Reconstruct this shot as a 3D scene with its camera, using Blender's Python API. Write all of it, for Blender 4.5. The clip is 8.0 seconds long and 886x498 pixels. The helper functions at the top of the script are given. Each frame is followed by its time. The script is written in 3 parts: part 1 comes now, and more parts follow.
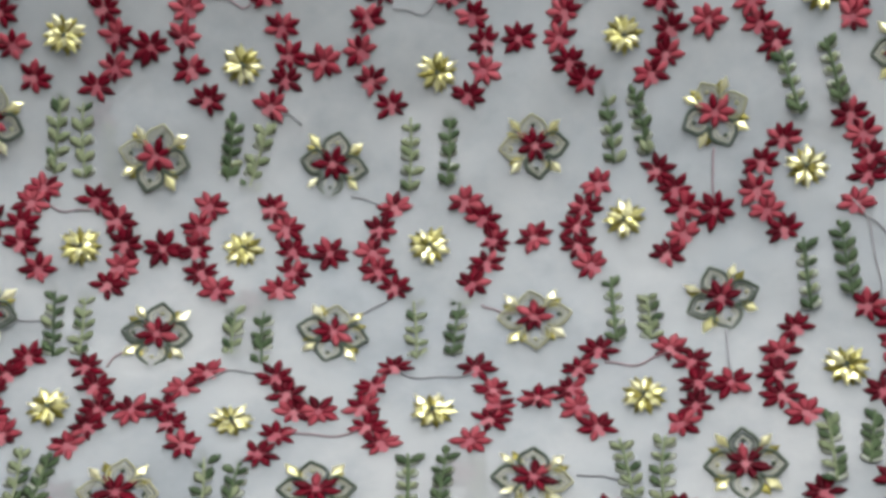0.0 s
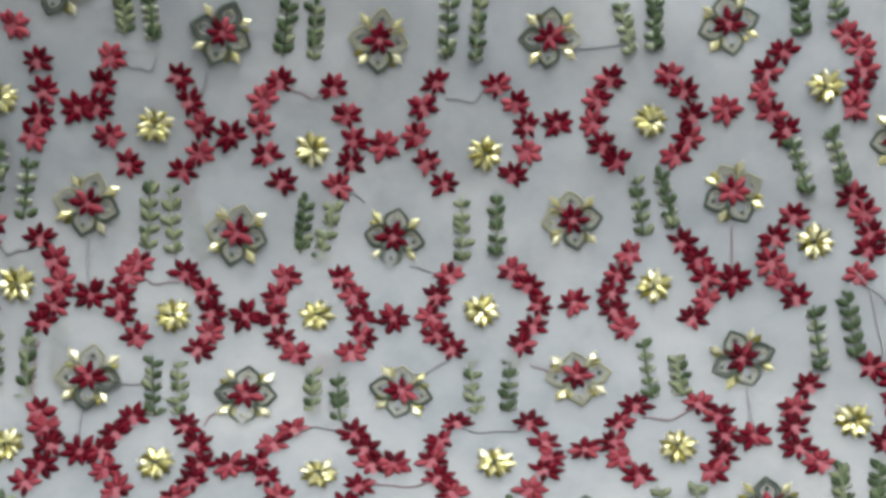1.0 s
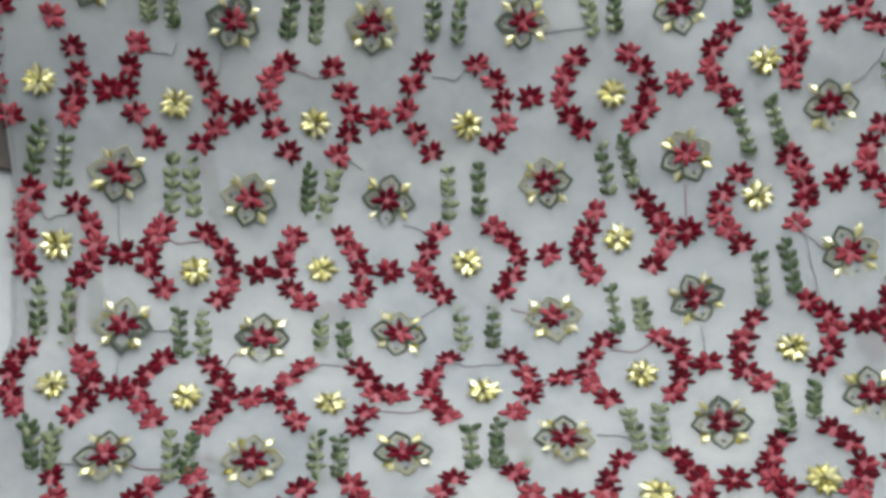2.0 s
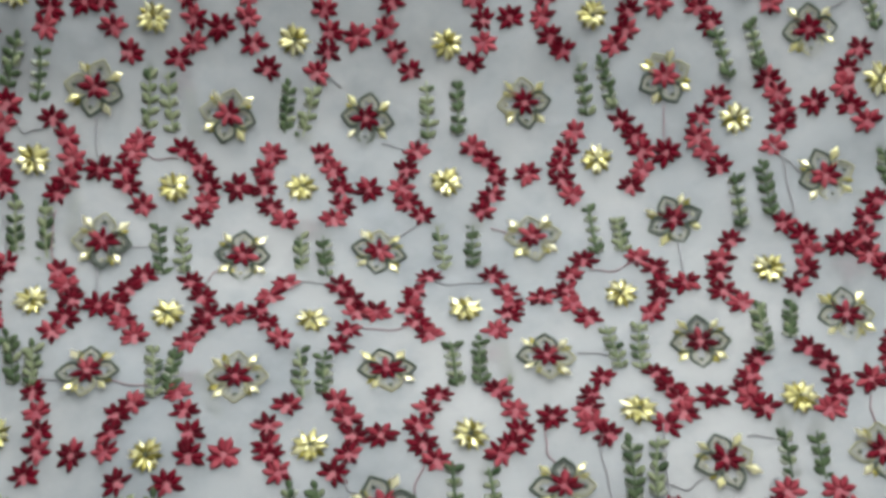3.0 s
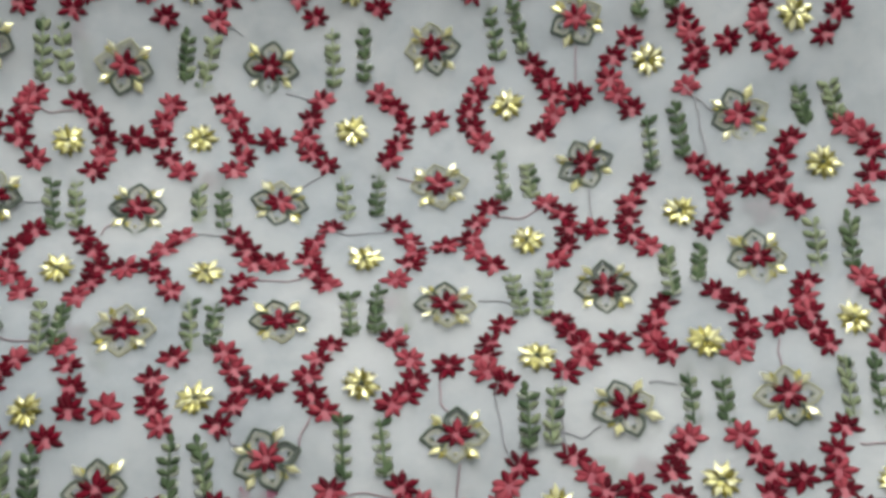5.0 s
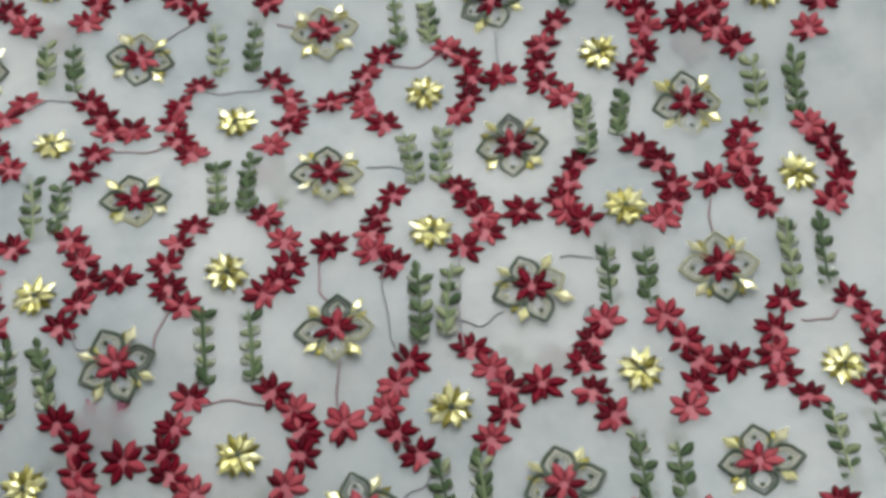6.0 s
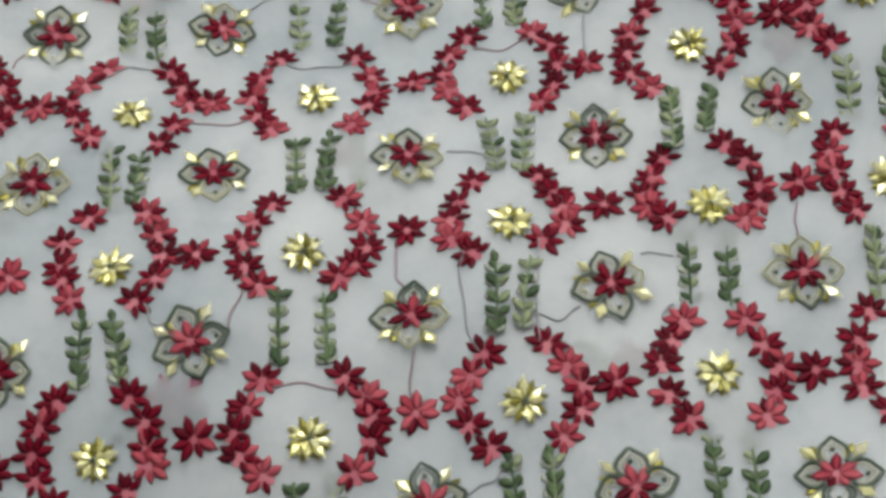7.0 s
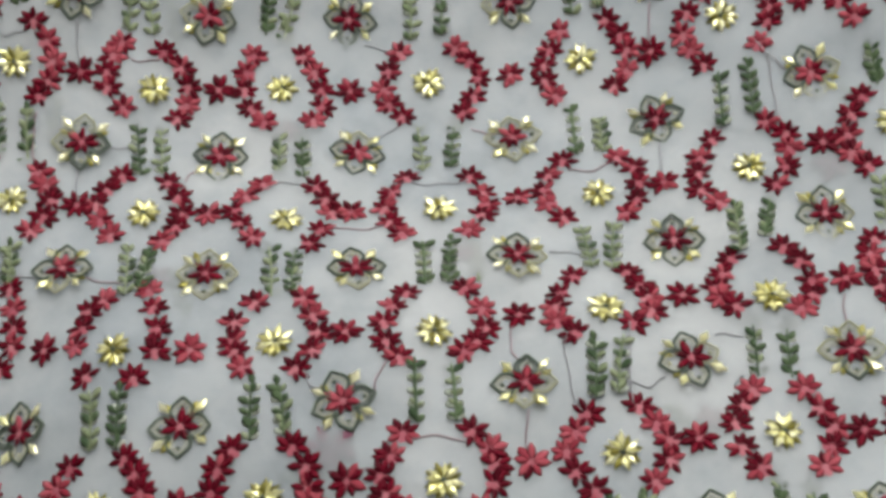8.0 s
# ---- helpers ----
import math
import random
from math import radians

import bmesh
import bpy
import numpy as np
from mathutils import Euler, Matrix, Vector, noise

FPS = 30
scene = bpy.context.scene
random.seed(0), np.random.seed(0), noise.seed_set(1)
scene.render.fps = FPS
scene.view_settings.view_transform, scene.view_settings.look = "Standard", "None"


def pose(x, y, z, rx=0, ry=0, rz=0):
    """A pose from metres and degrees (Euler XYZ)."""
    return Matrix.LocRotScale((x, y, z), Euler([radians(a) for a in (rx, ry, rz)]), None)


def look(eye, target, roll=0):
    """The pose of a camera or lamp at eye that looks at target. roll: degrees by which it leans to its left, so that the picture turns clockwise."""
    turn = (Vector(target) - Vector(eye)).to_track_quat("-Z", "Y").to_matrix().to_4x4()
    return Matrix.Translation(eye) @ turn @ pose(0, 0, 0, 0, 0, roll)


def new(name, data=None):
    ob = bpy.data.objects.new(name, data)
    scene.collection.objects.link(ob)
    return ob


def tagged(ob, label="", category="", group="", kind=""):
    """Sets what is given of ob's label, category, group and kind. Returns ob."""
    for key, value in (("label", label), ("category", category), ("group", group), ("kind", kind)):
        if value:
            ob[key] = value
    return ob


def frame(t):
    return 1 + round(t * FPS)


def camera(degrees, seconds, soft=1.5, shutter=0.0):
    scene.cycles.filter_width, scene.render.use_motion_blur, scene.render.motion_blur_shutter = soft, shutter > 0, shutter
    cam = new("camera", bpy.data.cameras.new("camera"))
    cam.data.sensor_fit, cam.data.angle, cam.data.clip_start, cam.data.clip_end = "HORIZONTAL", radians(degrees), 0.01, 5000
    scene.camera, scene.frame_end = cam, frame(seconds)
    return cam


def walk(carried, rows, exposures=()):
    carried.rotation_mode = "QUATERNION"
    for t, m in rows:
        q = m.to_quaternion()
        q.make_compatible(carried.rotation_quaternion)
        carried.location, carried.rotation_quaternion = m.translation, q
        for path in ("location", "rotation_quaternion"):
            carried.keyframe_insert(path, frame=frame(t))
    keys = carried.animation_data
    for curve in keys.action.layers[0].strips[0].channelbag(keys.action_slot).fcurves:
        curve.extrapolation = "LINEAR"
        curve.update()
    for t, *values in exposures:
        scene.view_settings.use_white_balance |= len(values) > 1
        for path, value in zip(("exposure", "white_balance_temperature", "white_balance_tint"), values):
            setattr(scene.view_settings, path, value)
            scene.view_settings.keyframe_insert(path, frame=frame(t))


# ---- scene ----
SOFT = 3.8
EXPOSURES = [(0.0, -0.03, 6680, 14), (1.2, -0.05, 6640, 13), (2.5, -0.05, 6660, 11.5), (4.2, -0.02, 6820, 13), (5.5, -0.09, 6800, 10.5), (6.5, -0.11, 6790, 9.5), (7.5, -0.08, 6840, 12.5), (8.0, -0.07, 6840, 12.5)]
cam = camera(35.00, 8.0, soft=SOFT)
walk(cam, [
    (0.0, look((0.0783, -0.3110, 0.5274), (0.0296, 0.0490, 0.0499), -6.89)),
    (0.2, look((0.0611, -0.2994, 0.5495), (0.0222, 0.0574, 0.0686), -5.53)),
    (0.5, look((0.0457, -0.3068, 0.5678), (0.0121, 0.0593, 0.0936), -4.57)),
    (0.8, look((0.0405, -0.3108, 0.6032), (0.0090, 0.0452, 0.1213), -4.94)),
    (1.0, look((0.0351, -0.3284, 0.6271), (0.0046, 0.0259, 0.1439), -5.08)),
    (1.2, look((0.0346, -0.3550, 0.6442), (0.0045, 0.0057, 0.1657), -5.40)),
    (2.3, look((0.0111, -0.4158, 0.6989), (0.0084, -0.0662, 0.2113), -2.54)),
    (2.5, look((0.0042, -0.4138, 0.6954), (0.0084, -0.0733, 0.2014), -1.61)),
    (2.8, look((-0.0047, -0.4139, 0.6931), (0.0073, -0.0816, 0.1936), -0.17)),
    (3.0, look((-0.0081, -0.4152, 0.6946), (0.0065, -0.0862, 0.1930), 0.50)),
    (3.5, look((-0.0121, -0.4215, 0.6938), (-0.0020, -0.0915, 0.1928), 0.27)),
    (4.0, look((-0.0020, -0.4264, 0.6933), (0.0021, -0.0943, 0.1936), -1.00)),
    (4.2, look((0.0111, -0.4311, 0.6881), (0.0130, -0.0965, 0.1900), -1.62)),
    (5.3, look((0.0743, -0.4117, 0.6413), (0.0823, -0.0993, 0.1291), -1.79)),
    (5.5, look((0.0854, -0.3984, 0.6254), (0.0924, -0.0995, 0.1052), -2.32)),
    (5.8, look((0.1048, -0.3725, 0.6003), (0.1124, -0.0970, 0.0673), -2.92)),
    (6.0, look((0.1148, -0.3562, 0.5823), (0.1174, -0.0978, 0.0409), -4.37)),
    (6.3, look((0.1263, -0.3365, 0.5616), (0.1250, -0.1002, 0.0101), -5.08)),
    (6.5, look((0.1232, -0.3303, 0.5565), (0.1189, -0.1019, 0.0017), -5.30)),
    (6.8, look((0.1128, -0.3339, 0.5728), (0.0997, -0.1022, 0.0195), -5.91)),
    (7.0, look((0.1001, -0.3389, 0.5827), (0.0831, -0.0971, 0.0339), -5.75)),
    (7.3, look((0.0813, -0.3668, 0.6186), (0.0521, -0.0969, 0.0835), -7.25)),
    (7.5, look((0.0732, -0.3851, 0.6378), (0.0469, -0.1033, 0.1088), -6.65)),
    (7.8, look((0.0644, -0.4135, 0.6631), (0.0395, -0.1163, 0.1425), -5.76)),
    (8.0, look((0.0557, -0.4304, 0.6812), (0.0328, -0.1256, 0.1649), -5.36)),
], exposures=EXPOSURES)

# ---- world and light ----
world = bpy.data.worlds.new("World")
scene.world = world
world.use_nodes = True
world.node_tree.nodes["Background"].inputs[0].default_value = (0.75, 0.85, 1.0, 1)
world.node_tree.nodes["Background"].inputs[1].default_value = 0.4

LAMPS = [((0.35, 1.05, 2.09), (2.4, 1.2), 38.0)]
for place, size, power in LAMPS:
    data = bpy.data.lights.new("panel_lamp", "AREA")
    data.shape, data.size, data.size_y, data.energy, data.color = "RECTANGLE", size[0], size[1], power, (1.0, 0.988, 0.962)
    lamp = new("panel_lamp", data)
    lamp.matrix_world = pose(*place)


# ---- materials ----
class Nodes:
    """A material's node tree with short calls."""

    def __init__(self, name):
        self.mat = bpy.data.materials.new(name)
        self.mat.use_nodes = True
        self.tree = self.mat.node_tree
        self.bsdf = self.tree.nodes["Principled BSDF"]

    def add(self, kind, **values):
        node = self.tree.nodes.new(kind)
        for key, value in values.items():
            node.inputs[key.replace("_", " ")].default_value = value
        return node

    def link(self, a, out, b, into):
        self.tree.links.new(a.outputs[out], b.inputs[into])

    def coords(self):
        return self.add("ShaderNodeTexCoord")

    def noise(self, scale, detail=3.0, rough=0.55, coords=None, out="Object"):
        n = self.add("ShaderNodeTexNoise", Scale=scale, Detail=detail, Roughness=rough)
        self.link(coords or self.coords(), out, n, "Vector")
        return n

    def ramp(self, source, out, stops):
        r = self.add("ShaderNodeValToRGB")
        e = r.color_ramp.elements
        while len(e) < len(stops):
            e.new(0.5)
        for item, (at, colour) in zip(e, stops):
            item.position, item.color = at, (*colour, 1)
        self.link(source, out, r, "Fac")
        return r

    def bump(self, source, out, strength, distance):
        b = self.add("ShaderNodeBump", Strength=strength, Distance=distance)
        self.link(source, out, b, "Height")
        self.link(b, "Normal", self.bsdf, "Normal")
        return b


def satin(name, dark, light, rough=0.5, sheen=0.15):
    """Satin-stitched thread: fine ribs along the stitch, tone that differs from piece to piece."""
    n = Nodes(name)
    info = n.add("ShaderNodeObjectInfo")
    co = n.coords()
    grain = n.noise(900, 2, 0.6, co)
    mix = n.add("ShaderNodeMath")
    mix.operation = "MULTIPLY_ADD"
    n.link(grain, "Fac", mix, 0)
    mix.inputs[1].default_value = 0.45
    n.link(info, "Random", mix, 2)
    scale = n.add("ShaderNodeMath")
    scale.operation = "MULTIPLY"
    n.link(mix, 0, scale, 0)
    scale.inputs[1].default_value = 0.7
    ramp = n.ramp(scale, 0, [(0.05, dark), (0.95, light)])
    n.link(ramp, "Color", n.bsdf, "Base Color")
    n.bsdf.inputs["Roughness"].default_value = rough
    n.bsdf.inputs["Specular IOR Level"].default_value = 0.14
    n.bsdf.inputs["Sheen Weight"].default_value = sheen
    wave = n.add("ShaderNodeTexWave", Scale=420.0, Distortion=1.2)
    wave.bands_direction = "X"
    n.link(co, "Object", wave, "Vector")
    n.bump(wave, "Fac", 0.35, 0.0003)
    return n.mat


def foil(name, colours, rough):
    """Pressed metal-foil sequin with small dents."""
    n = Nodes(name)
    info = n.add("ShaderNodeObjectInfo")
    ramp = n.ramp(info, "Random", [(0.0, colours[0]), (1.0, colours[1])])
    n.link(ramp, "Color", n.bsdf, "Base Color")
    n.bsdf.inputs["Metallic"].default_value = 0.7
    n.bsdf.inputs["Roughness"].default_value = rough
    n.bump(n.noise(260, 2), "Fac", 0.35, 0.0008)
    return n.mat


def cloth(name, dark, light, veil=0.0, weave=1500.0):
    """Fine white cloth: threads, soft creases, faint smudges and fold shading painted as mottled tone; veil is how much
    shows through.
    """
    n = Nodes(name)
    co = n.coords()
    cloud = n.noise(9, 4, 0.55, co)
    ramp = n.ramp(cloud, "Fac", [(0.3, dark), (0.7, light)])
    # noise mottling: uneven fold shading put into the colour, with faint smudges
    fold_mottle = n.ramp(n.noise(31, 6, 0.65, co), "Fac", [(0.26, (0.80, 0.82, 0.84)), (0.54, (1.0, 1.0, 1.0))])
    blend = n.add("ShaderNodeMixRGB", Fac=1.0)
    blend.blend_type = "MULTIPLY"
    n.link(ramp, "Color", blend, "Color1")
    n.link(fold_mottle, "Color", blend, "Color2")
    n.link(blend, "Color", n.bsdf, "Base Color")
    n.bsdf.inputs["Roughness"].default_value = 0.75
    n.bsdf.inputs["Sheen Weight"].default_value = 0.1
    threads = n.noise(weave, 2, 0.6, co)
    crease = n.noise(26, 3, 0.5, co)
    add = n.add("ShaderNodeMath")
    add.operation = "MULTIPLY_ADD"
    n.link(threads, "Fac", add, 0)
    add.inputs[1].default_value = 0.05
    n.link(crease, "Fac", add, 2)
    n.bump(add, 0, 0.5, 0.007)
    if veil:
        clear = n.add("ShaderNodeBsdfTransparent")
        blend = n.add("ShaderNodeMixShader", Fac=veil)
        n.link(n.bsdf, 0, blend, 1)
        n.link(clear, 0, blend, 2)
        n.link(blend, 0, n.tree.nodes["Material Output"], "Surface")
    return n.mat


def painted(name, dark, light, scale=3.0, rough=0.6):
    n = Nodes(name)
    ramp = n.ramp(n.noise(scale, 5), "Fac", [(0.3, dark), (0.7, light)])
    n.link(ramp, "Color", n.bsdf, "Base Color")
    n.bsdf.inputs["Roughness"].default_value = rough
    n.bump(n.noise(scale * 60, 2), "Fac", 0.1, 0.002)
    return n.mat


RED_DARK = satin("maroon_satin_thread", (0.072, 0.0007, 0.008), (0.235, 0.0035, 0.022), 0.5, 0.0)
RED_LIGHT = satin("coral_satin_thread", (0.30, 0.022, 0.045), (0.58, 0.125, 0.160), 0.55, 0.0)
ROSE = satin("rose_ground_stitch", (0.44, 0.10, 0.14), (0.60, 0.22, 0.26), 0.6, 0.0)
GREEN_DARK = satin("moss_green_thread", (0.046, 0.088, 0.043), (0.130, 0.195, 0.098), 0.6, 0.03)
GREEN_PALE = satin("sage_thread", (0.20, 0.27, 0.145), (0.36, 0.42, 0.26), 0.65, 0.05)
CORD_DARK = satin("grey_green_cord", (0.062, 0.092, 0.068), (0.125, 0.16, 0.118), 0.6, 0.1)
CORD_PALE = satin("pale_sage_cord", (0.32, 0.34, 0.20), (0.50, 0.50, 0.33), 0.65, 0.05)
UNDERLAY = satin("pale_sage_underlay", (0.46, 0.53, 0.44), (0.56, 0.62, 0.53), 0.8, 0.05)
CREAM = satin("cream_stitch", (0.48, 0.50, 0.36), (0.64, 0.64, 0.48), 0.7, 0.05)
MAUVE = satin("mauve_thread", (0.26, 0.17, 0.20), (0.36, 0.25, 0.28), 0.7, 0.1)
GREY_THREAD = satin("grey_thread", (0.24, 0.25, 0.27), (0.34, 0.35, 0.37), 0.7, 0.1)
FADED = satin("faded_rose_thread", (0.24, 0.10, 0.15), (0.34, 0.15, 0.20), 0.8, 0.1)
GOLD = foil("pale_gold_foil", ((0.96, 0.93, 0.38), (1.0, 1.0, 0.66)), 0.32)
SEQUIN_FOIL = foil("bright_gold_foil", ((0.96, 0.94, 0.46), (1.0, 1.0, 0.72)), 0.32)
# darkened gold: shade of gaps and turned-away facets put into the colour
GOLD_SHADED = foil("shaded_gold_foil", ((0.16, 0.15, 0.03), (0.36, 0.33, 0.08)), 0.35)
NET = cloth("white_net_cloth", (0.55, 0.617, 0.665), (0.748, 0.793, 0.812), 0.62)
LINING = cloth("white_sheet_cloth", (0.59, 0.657, 0.70), (0.757, 0.798, 0.818), 0.0, 900)
WALL = painted("white_wall_paint", (0.70, 0.70, 0.68), (0.78, 0.78, 0.76))
CEILING = painted("white_ceiling_paint", (0.74, 0.74, 0.73), (0.8, 0.8, 0.79))
FLOOR = painted("grey_floor_tile", (0.30, 0.29, 0.28), (0.42, 0.41, 0.39), 2.0, 0.35)
TAUPE = cloth("taupe_cloth", (0.10, 0.09, 0.085), (0.17, 0.155, 0.145), 0.0, 700)
PANEL = Nodes("lamp_panel")
PANEL.bsdf.inputs["Emission Color"].default_value = (0.95, 0.98, 1.0, 1)
PANEL.bsdf.inputs["Emission Strength"].default_value = 2.5
PANEL = PANEL.mat


# ---- mesh helpers ----
def mesh(name, bm, material, smooth=True):
    data = bpy.data.meshes.new(name)
    bmesh.ops.recalc_face_normals(bm, faces=bm.faces[:])
    for face in bm.faces:
        face.smooth = smooth
    bm.to_mesh(data)
    bm.free()
    data.materials.append(material)
    return data


def child(name, data, parent, m=None, label=""):
    """A part that uses the given mesh, at the pose m within its parent."""
    ob = new(name, data)
    ob.parent = parent
    if m is not None:
        ob.matrix_basis = m
    return tagged(ob, label)


def part(name, bm, material, parent, label="", m=None, smooth=True):
    return child(name, mesh(name, bm, material, smooth), parent, m, label)


def box(size, centre=(0, 0, 0), bevel=0.0):
    bm = bmesh.new()
    bmesh.ops.create_cube(bm, size=1)
    bmesh.ops.scale(bm, vec=size, verts=bm.verts)
    bmesh.ops.translate(bm, vec=centre, verts=bm.verts)
    if bevel:
        bmesh.ops.bevel(bm, geom=bm.edges[:], offset=bevel, segments=3, affect="EDGES")
    return bm


def tube(path, radii, closed=False, sides=6):
    """A cord along a list of points."""
    bm = bmesh.new()
    path = [Vector(p) for p in path]
    rings, count = [], len(path)
    for k, p in enumerate(path):
        a = path[k - 1] if (k or closed) else p
        b = path[(k + 1) % count] if (k < count - 1 or closed) else p
        ahead = (b - a).normalized()
        side = ahead.cross(Vector((0, 0, 1)))
        side = side.normalized() if side.length > 1e-6 else Vector((1, 0, 0))
        up = side.cross(ahead)
        r = radii[k] if isinstance(radii, (list, tuple)) else radii
        rings.append([bm.verts.new(p + r * (side * math.cos(s * math.tau / sides) + up * math.sin(s * math.tau / sides))) for s in range(sides)])
    for k in range(count if closed else count - 1):
        one, two = rings[k], rings[(k + 1) % count]
        for s in range(sides):
            bm.faces.new((one[s], one[(s + 1) % sides], two[(s + 1) % sides], two[s]))
    if not closed:
        bm.faces.new(rings[0])
        bm.faces.new(rings[-1])
    return bm


def petal(length, width, height, blunt=0.0, lean=0.0):
    """A padded pointed petal from the origin along +y: rim, raised middle, flat underside."""
    bm = bmesh.new()
    steps = (0.16, 0.42, 0.7)
    widths = (0.55, 1.0, 0.78 + blunt)
    root, tip = bm.verts.new((0, 0, 0)), bm.verts.new((lean * length, length, 0))
    left = [bm.verts.new((-width / 2 * w + lean * length * s * s, length * s, 0)) for s, w in zip(steps, widths)]
    right = [bm.verts.new((width / 2 * w + lean * length * s * s, length * s, 0)) for s, w in zip(steps, widths)]
    ridge = [bm.verts.new((lean * length * s * s, length * s, height * h)) for s, h in zip(steps, (0.7, 1.0, 0.75))]
    for side in (left, right):
        bm.faces.new((root, side[0], ridge[0]))
        for k in (0, 1):
            bm.faces.new((side[k], side[k + 1], ridge[k + 1], ridge[k]))
        bm.faces.new((side[2], tip, ridge[2]))
    bm.faces.new([root, *left, tip, *reversed(right)])
    return bm


def kite(length, width, height):
    """A folded foil sequin: a ridge along its length with slanting facets on both sides, flat underneath."""
    bm = bmesh.new()
    rim = [bm.verts.new(p) for p in ((0, 0, 0), (width / 2, length * 0.52, 0), (0, length, 0), (-width / 2, length * 0.52, 0))]
    low, high = bm.verts.new((0, length * 0.3, height * 0.9)), bm.verts.new((0, length * 0.74, height))
    for a, c in ((0, 1), (3, 0)):
        bm.faces.new((rim[a], rim[c], low))
    for a, c in ((1, 2), (2, 3)):
        bm.faces.new((rim[a], rim[c], high))
    bm.faces.new((rim[1], high, low))
    bm.faces.new((rim[3], low, high))
    bm.faces.new(rim)
    return bm


def scalloped(radius, height, lobes):
    """Low ground stitching with a scalloped rim."""
    bm = bmesh.new()
    middle = bm.verts.new((0, 0, height))
    count = lobes * 6
    rings = []
    for share, lift in ((0.62, 0.8), (1.0, 0.0)):
        ring = []
        for k in range(count):
            a = math.tau * k / count
            reach = radius * share * (1 + 0.24 * share * (abs(math.cos(a * lobes / 2)) - 0.6))
            ring.append(bm.verts.new((reach * math.sin(a), reach * math.cos(a), height * lift)))
        rings.append(ring)
    for k in range(count):
        j = (k + 1) % count
        bm.faces.new((middle, rings[0][j], rings[0][k]))
        bm.faces.new((rings[0][k], rings[0][j], rings[1][j], rings[1][k]))
    return bm


def dome(radius, height, sides=8):
    bm = bmesh.new()
    low = [bm.verts.new((radius * math.cos(k * math.tau / sides), radius * math.sin(k * math.tau / sides), 0)) for k in range(sides)]
    mid = [bm.verts.new((0.7 * v.co.x, 0.7 * v.co.y, height * 0.75)) for v in low]
    top = bm.verts.new((0, 0, height))
    for k in range(sides):
        j = (k + 1) % sides
        bm.faces.new((low[k], low[j], mid[j], mid[k]))
        bm.faces.new((mid[k], mid[j], top))
    bm.faces.new(low)
    return bm


# ---- the lie of the cloth ----
# the lie of the cloth: height in mm as powers of x / 0.30 m and y / 0.25 m
SWELL = {
    0: [-4.2, -72.4, 52.5, 173.3, 0.2, -66.1],
    1: [-16.6, -3.1, -8.4, -51.2, -3.2],
    2: [29.1, 135.9, 35.8, -91.6],
    3: [53.4, -13.5, -4.3],
    4: [-12.4, 6.6],
    5: [-25.2],
}

def clamp(v, low, high):
    return max(low, min(high, v))


def lie(x, y):
    """Height of the net cloth in metres."""
    u, v = clamp(x, -0.29, 0.31) / 0.30, clamp(y, -0.27, 0.27) / 0.25
    z = sum(k * u**i * v**j for i, row in SWELL.items() for j, k in enumerate(row)) / 1000
    out = math.hypot(max(0.0, -0.29 - x, x - 0.31), max(0.0, -0.27 - y, y - 0.27))
    ease = clamp(out / 0.45, 0, 1)
    ease = ease * ease * (3 - 2 * ease)
    ripple = 0.0026 * math.sin(47 * x + 1.3 * math.sin(23 * y)) * math.cos(38 * y + 0.7)
    ripple += 0.0012 * math.sin(81 * x - 63 * y + 1) + 0.0006 * math.sin(140 * y + 2 * math.sin(31 * x))
    return z * (1 - ease) - 0.03 * ease + ripple


def on_cloth(x, y, turn=0.0, lift=0.0):
    """A pose on the net cloth at x, y in metres, its z along the cloth's normal, turned in degrees."""
    e = 0.004
    normal = Vector((lie(x - e, y) - lie(x + e, y), lie(x, y - e) - lie(x, y + e), 2 * e)).normalized()
    ahead = (Vector((0, 1, 0)) - normal * normal.y).normalized()
    side = ahead.cross(normal)
    m = Matrix((side, ahead, normal)).transposed().to_4x4()
    m.translation = Vector((x, y, lie(x, y))) + normal * lift
    return m @ pose(0, 0, 0, 0, 0, turn)


# ---- the room ----
def slab(name, size, centre, material):
    return tagged(new(name, mesh(name, box(size, centre), material, False)), kind="structure")


slab("floor", (5, 5, 0.1), (0, 0, -0.55), FLOOR)
slab("ceiling", (5, 5, 0.1), (0, 0, 2.15), CEILING)
slab("wall_north", (5, 0.1, 2.6), (0, 2.45, 0.8), WALL)
slab("wall_south", (5, 0.1, 2.6), (0, -2.45, 0.8), WALL)
slab("wall_east", (0.1, 4.8, 2.6), (2.45, 0, 0.8), WALL)
slab("wall_west", (0.1, 4.8, 2.6), (-2.45, 0, 0.8), WALL)
for place, size, power in LAMPS:
    light = tagged(new("ceiling_light"), "white rectangular panel light on the ceiling", "ceiling light", "ceiling lights")
    light.location = (place[0], place[1], 2.1)
    part("frame", box((size[0] + 0.04, size[1] + 0.04, 0.006), (0, 0, -0.003)), WALL, light, smooth=False)
    part("diffuser", box((size[0], size[1], 0.002), (0, 0, -0.0072)), PANEL, light, "glowing white diffuser", smooth=False)


def sheet(x0, x1, y0, y1, nx, ny, height, edge=None):
    """A grid of cloth; edge(y) may move its western side."""
    bm = bmesh.new()
    grid = []
    for i in range(nx + 1):
        row = []
        for j in range(ny + 1):
            y = y0 + (y1 - y0) * j / ny
            west = edge(y) if edge else x0
            x = west + (x1 - west) * i / nx
            row.append(bm.verts.new((x, y, height(x, y))))
        grid.append(row)
    for i in range(nx):
        for j in range(ny):
            bm.faces.new((grid[i][j], grid[i + 1][j], grid[i + 1][j + 1], grid[i][j + 1]))
    return bm, grid


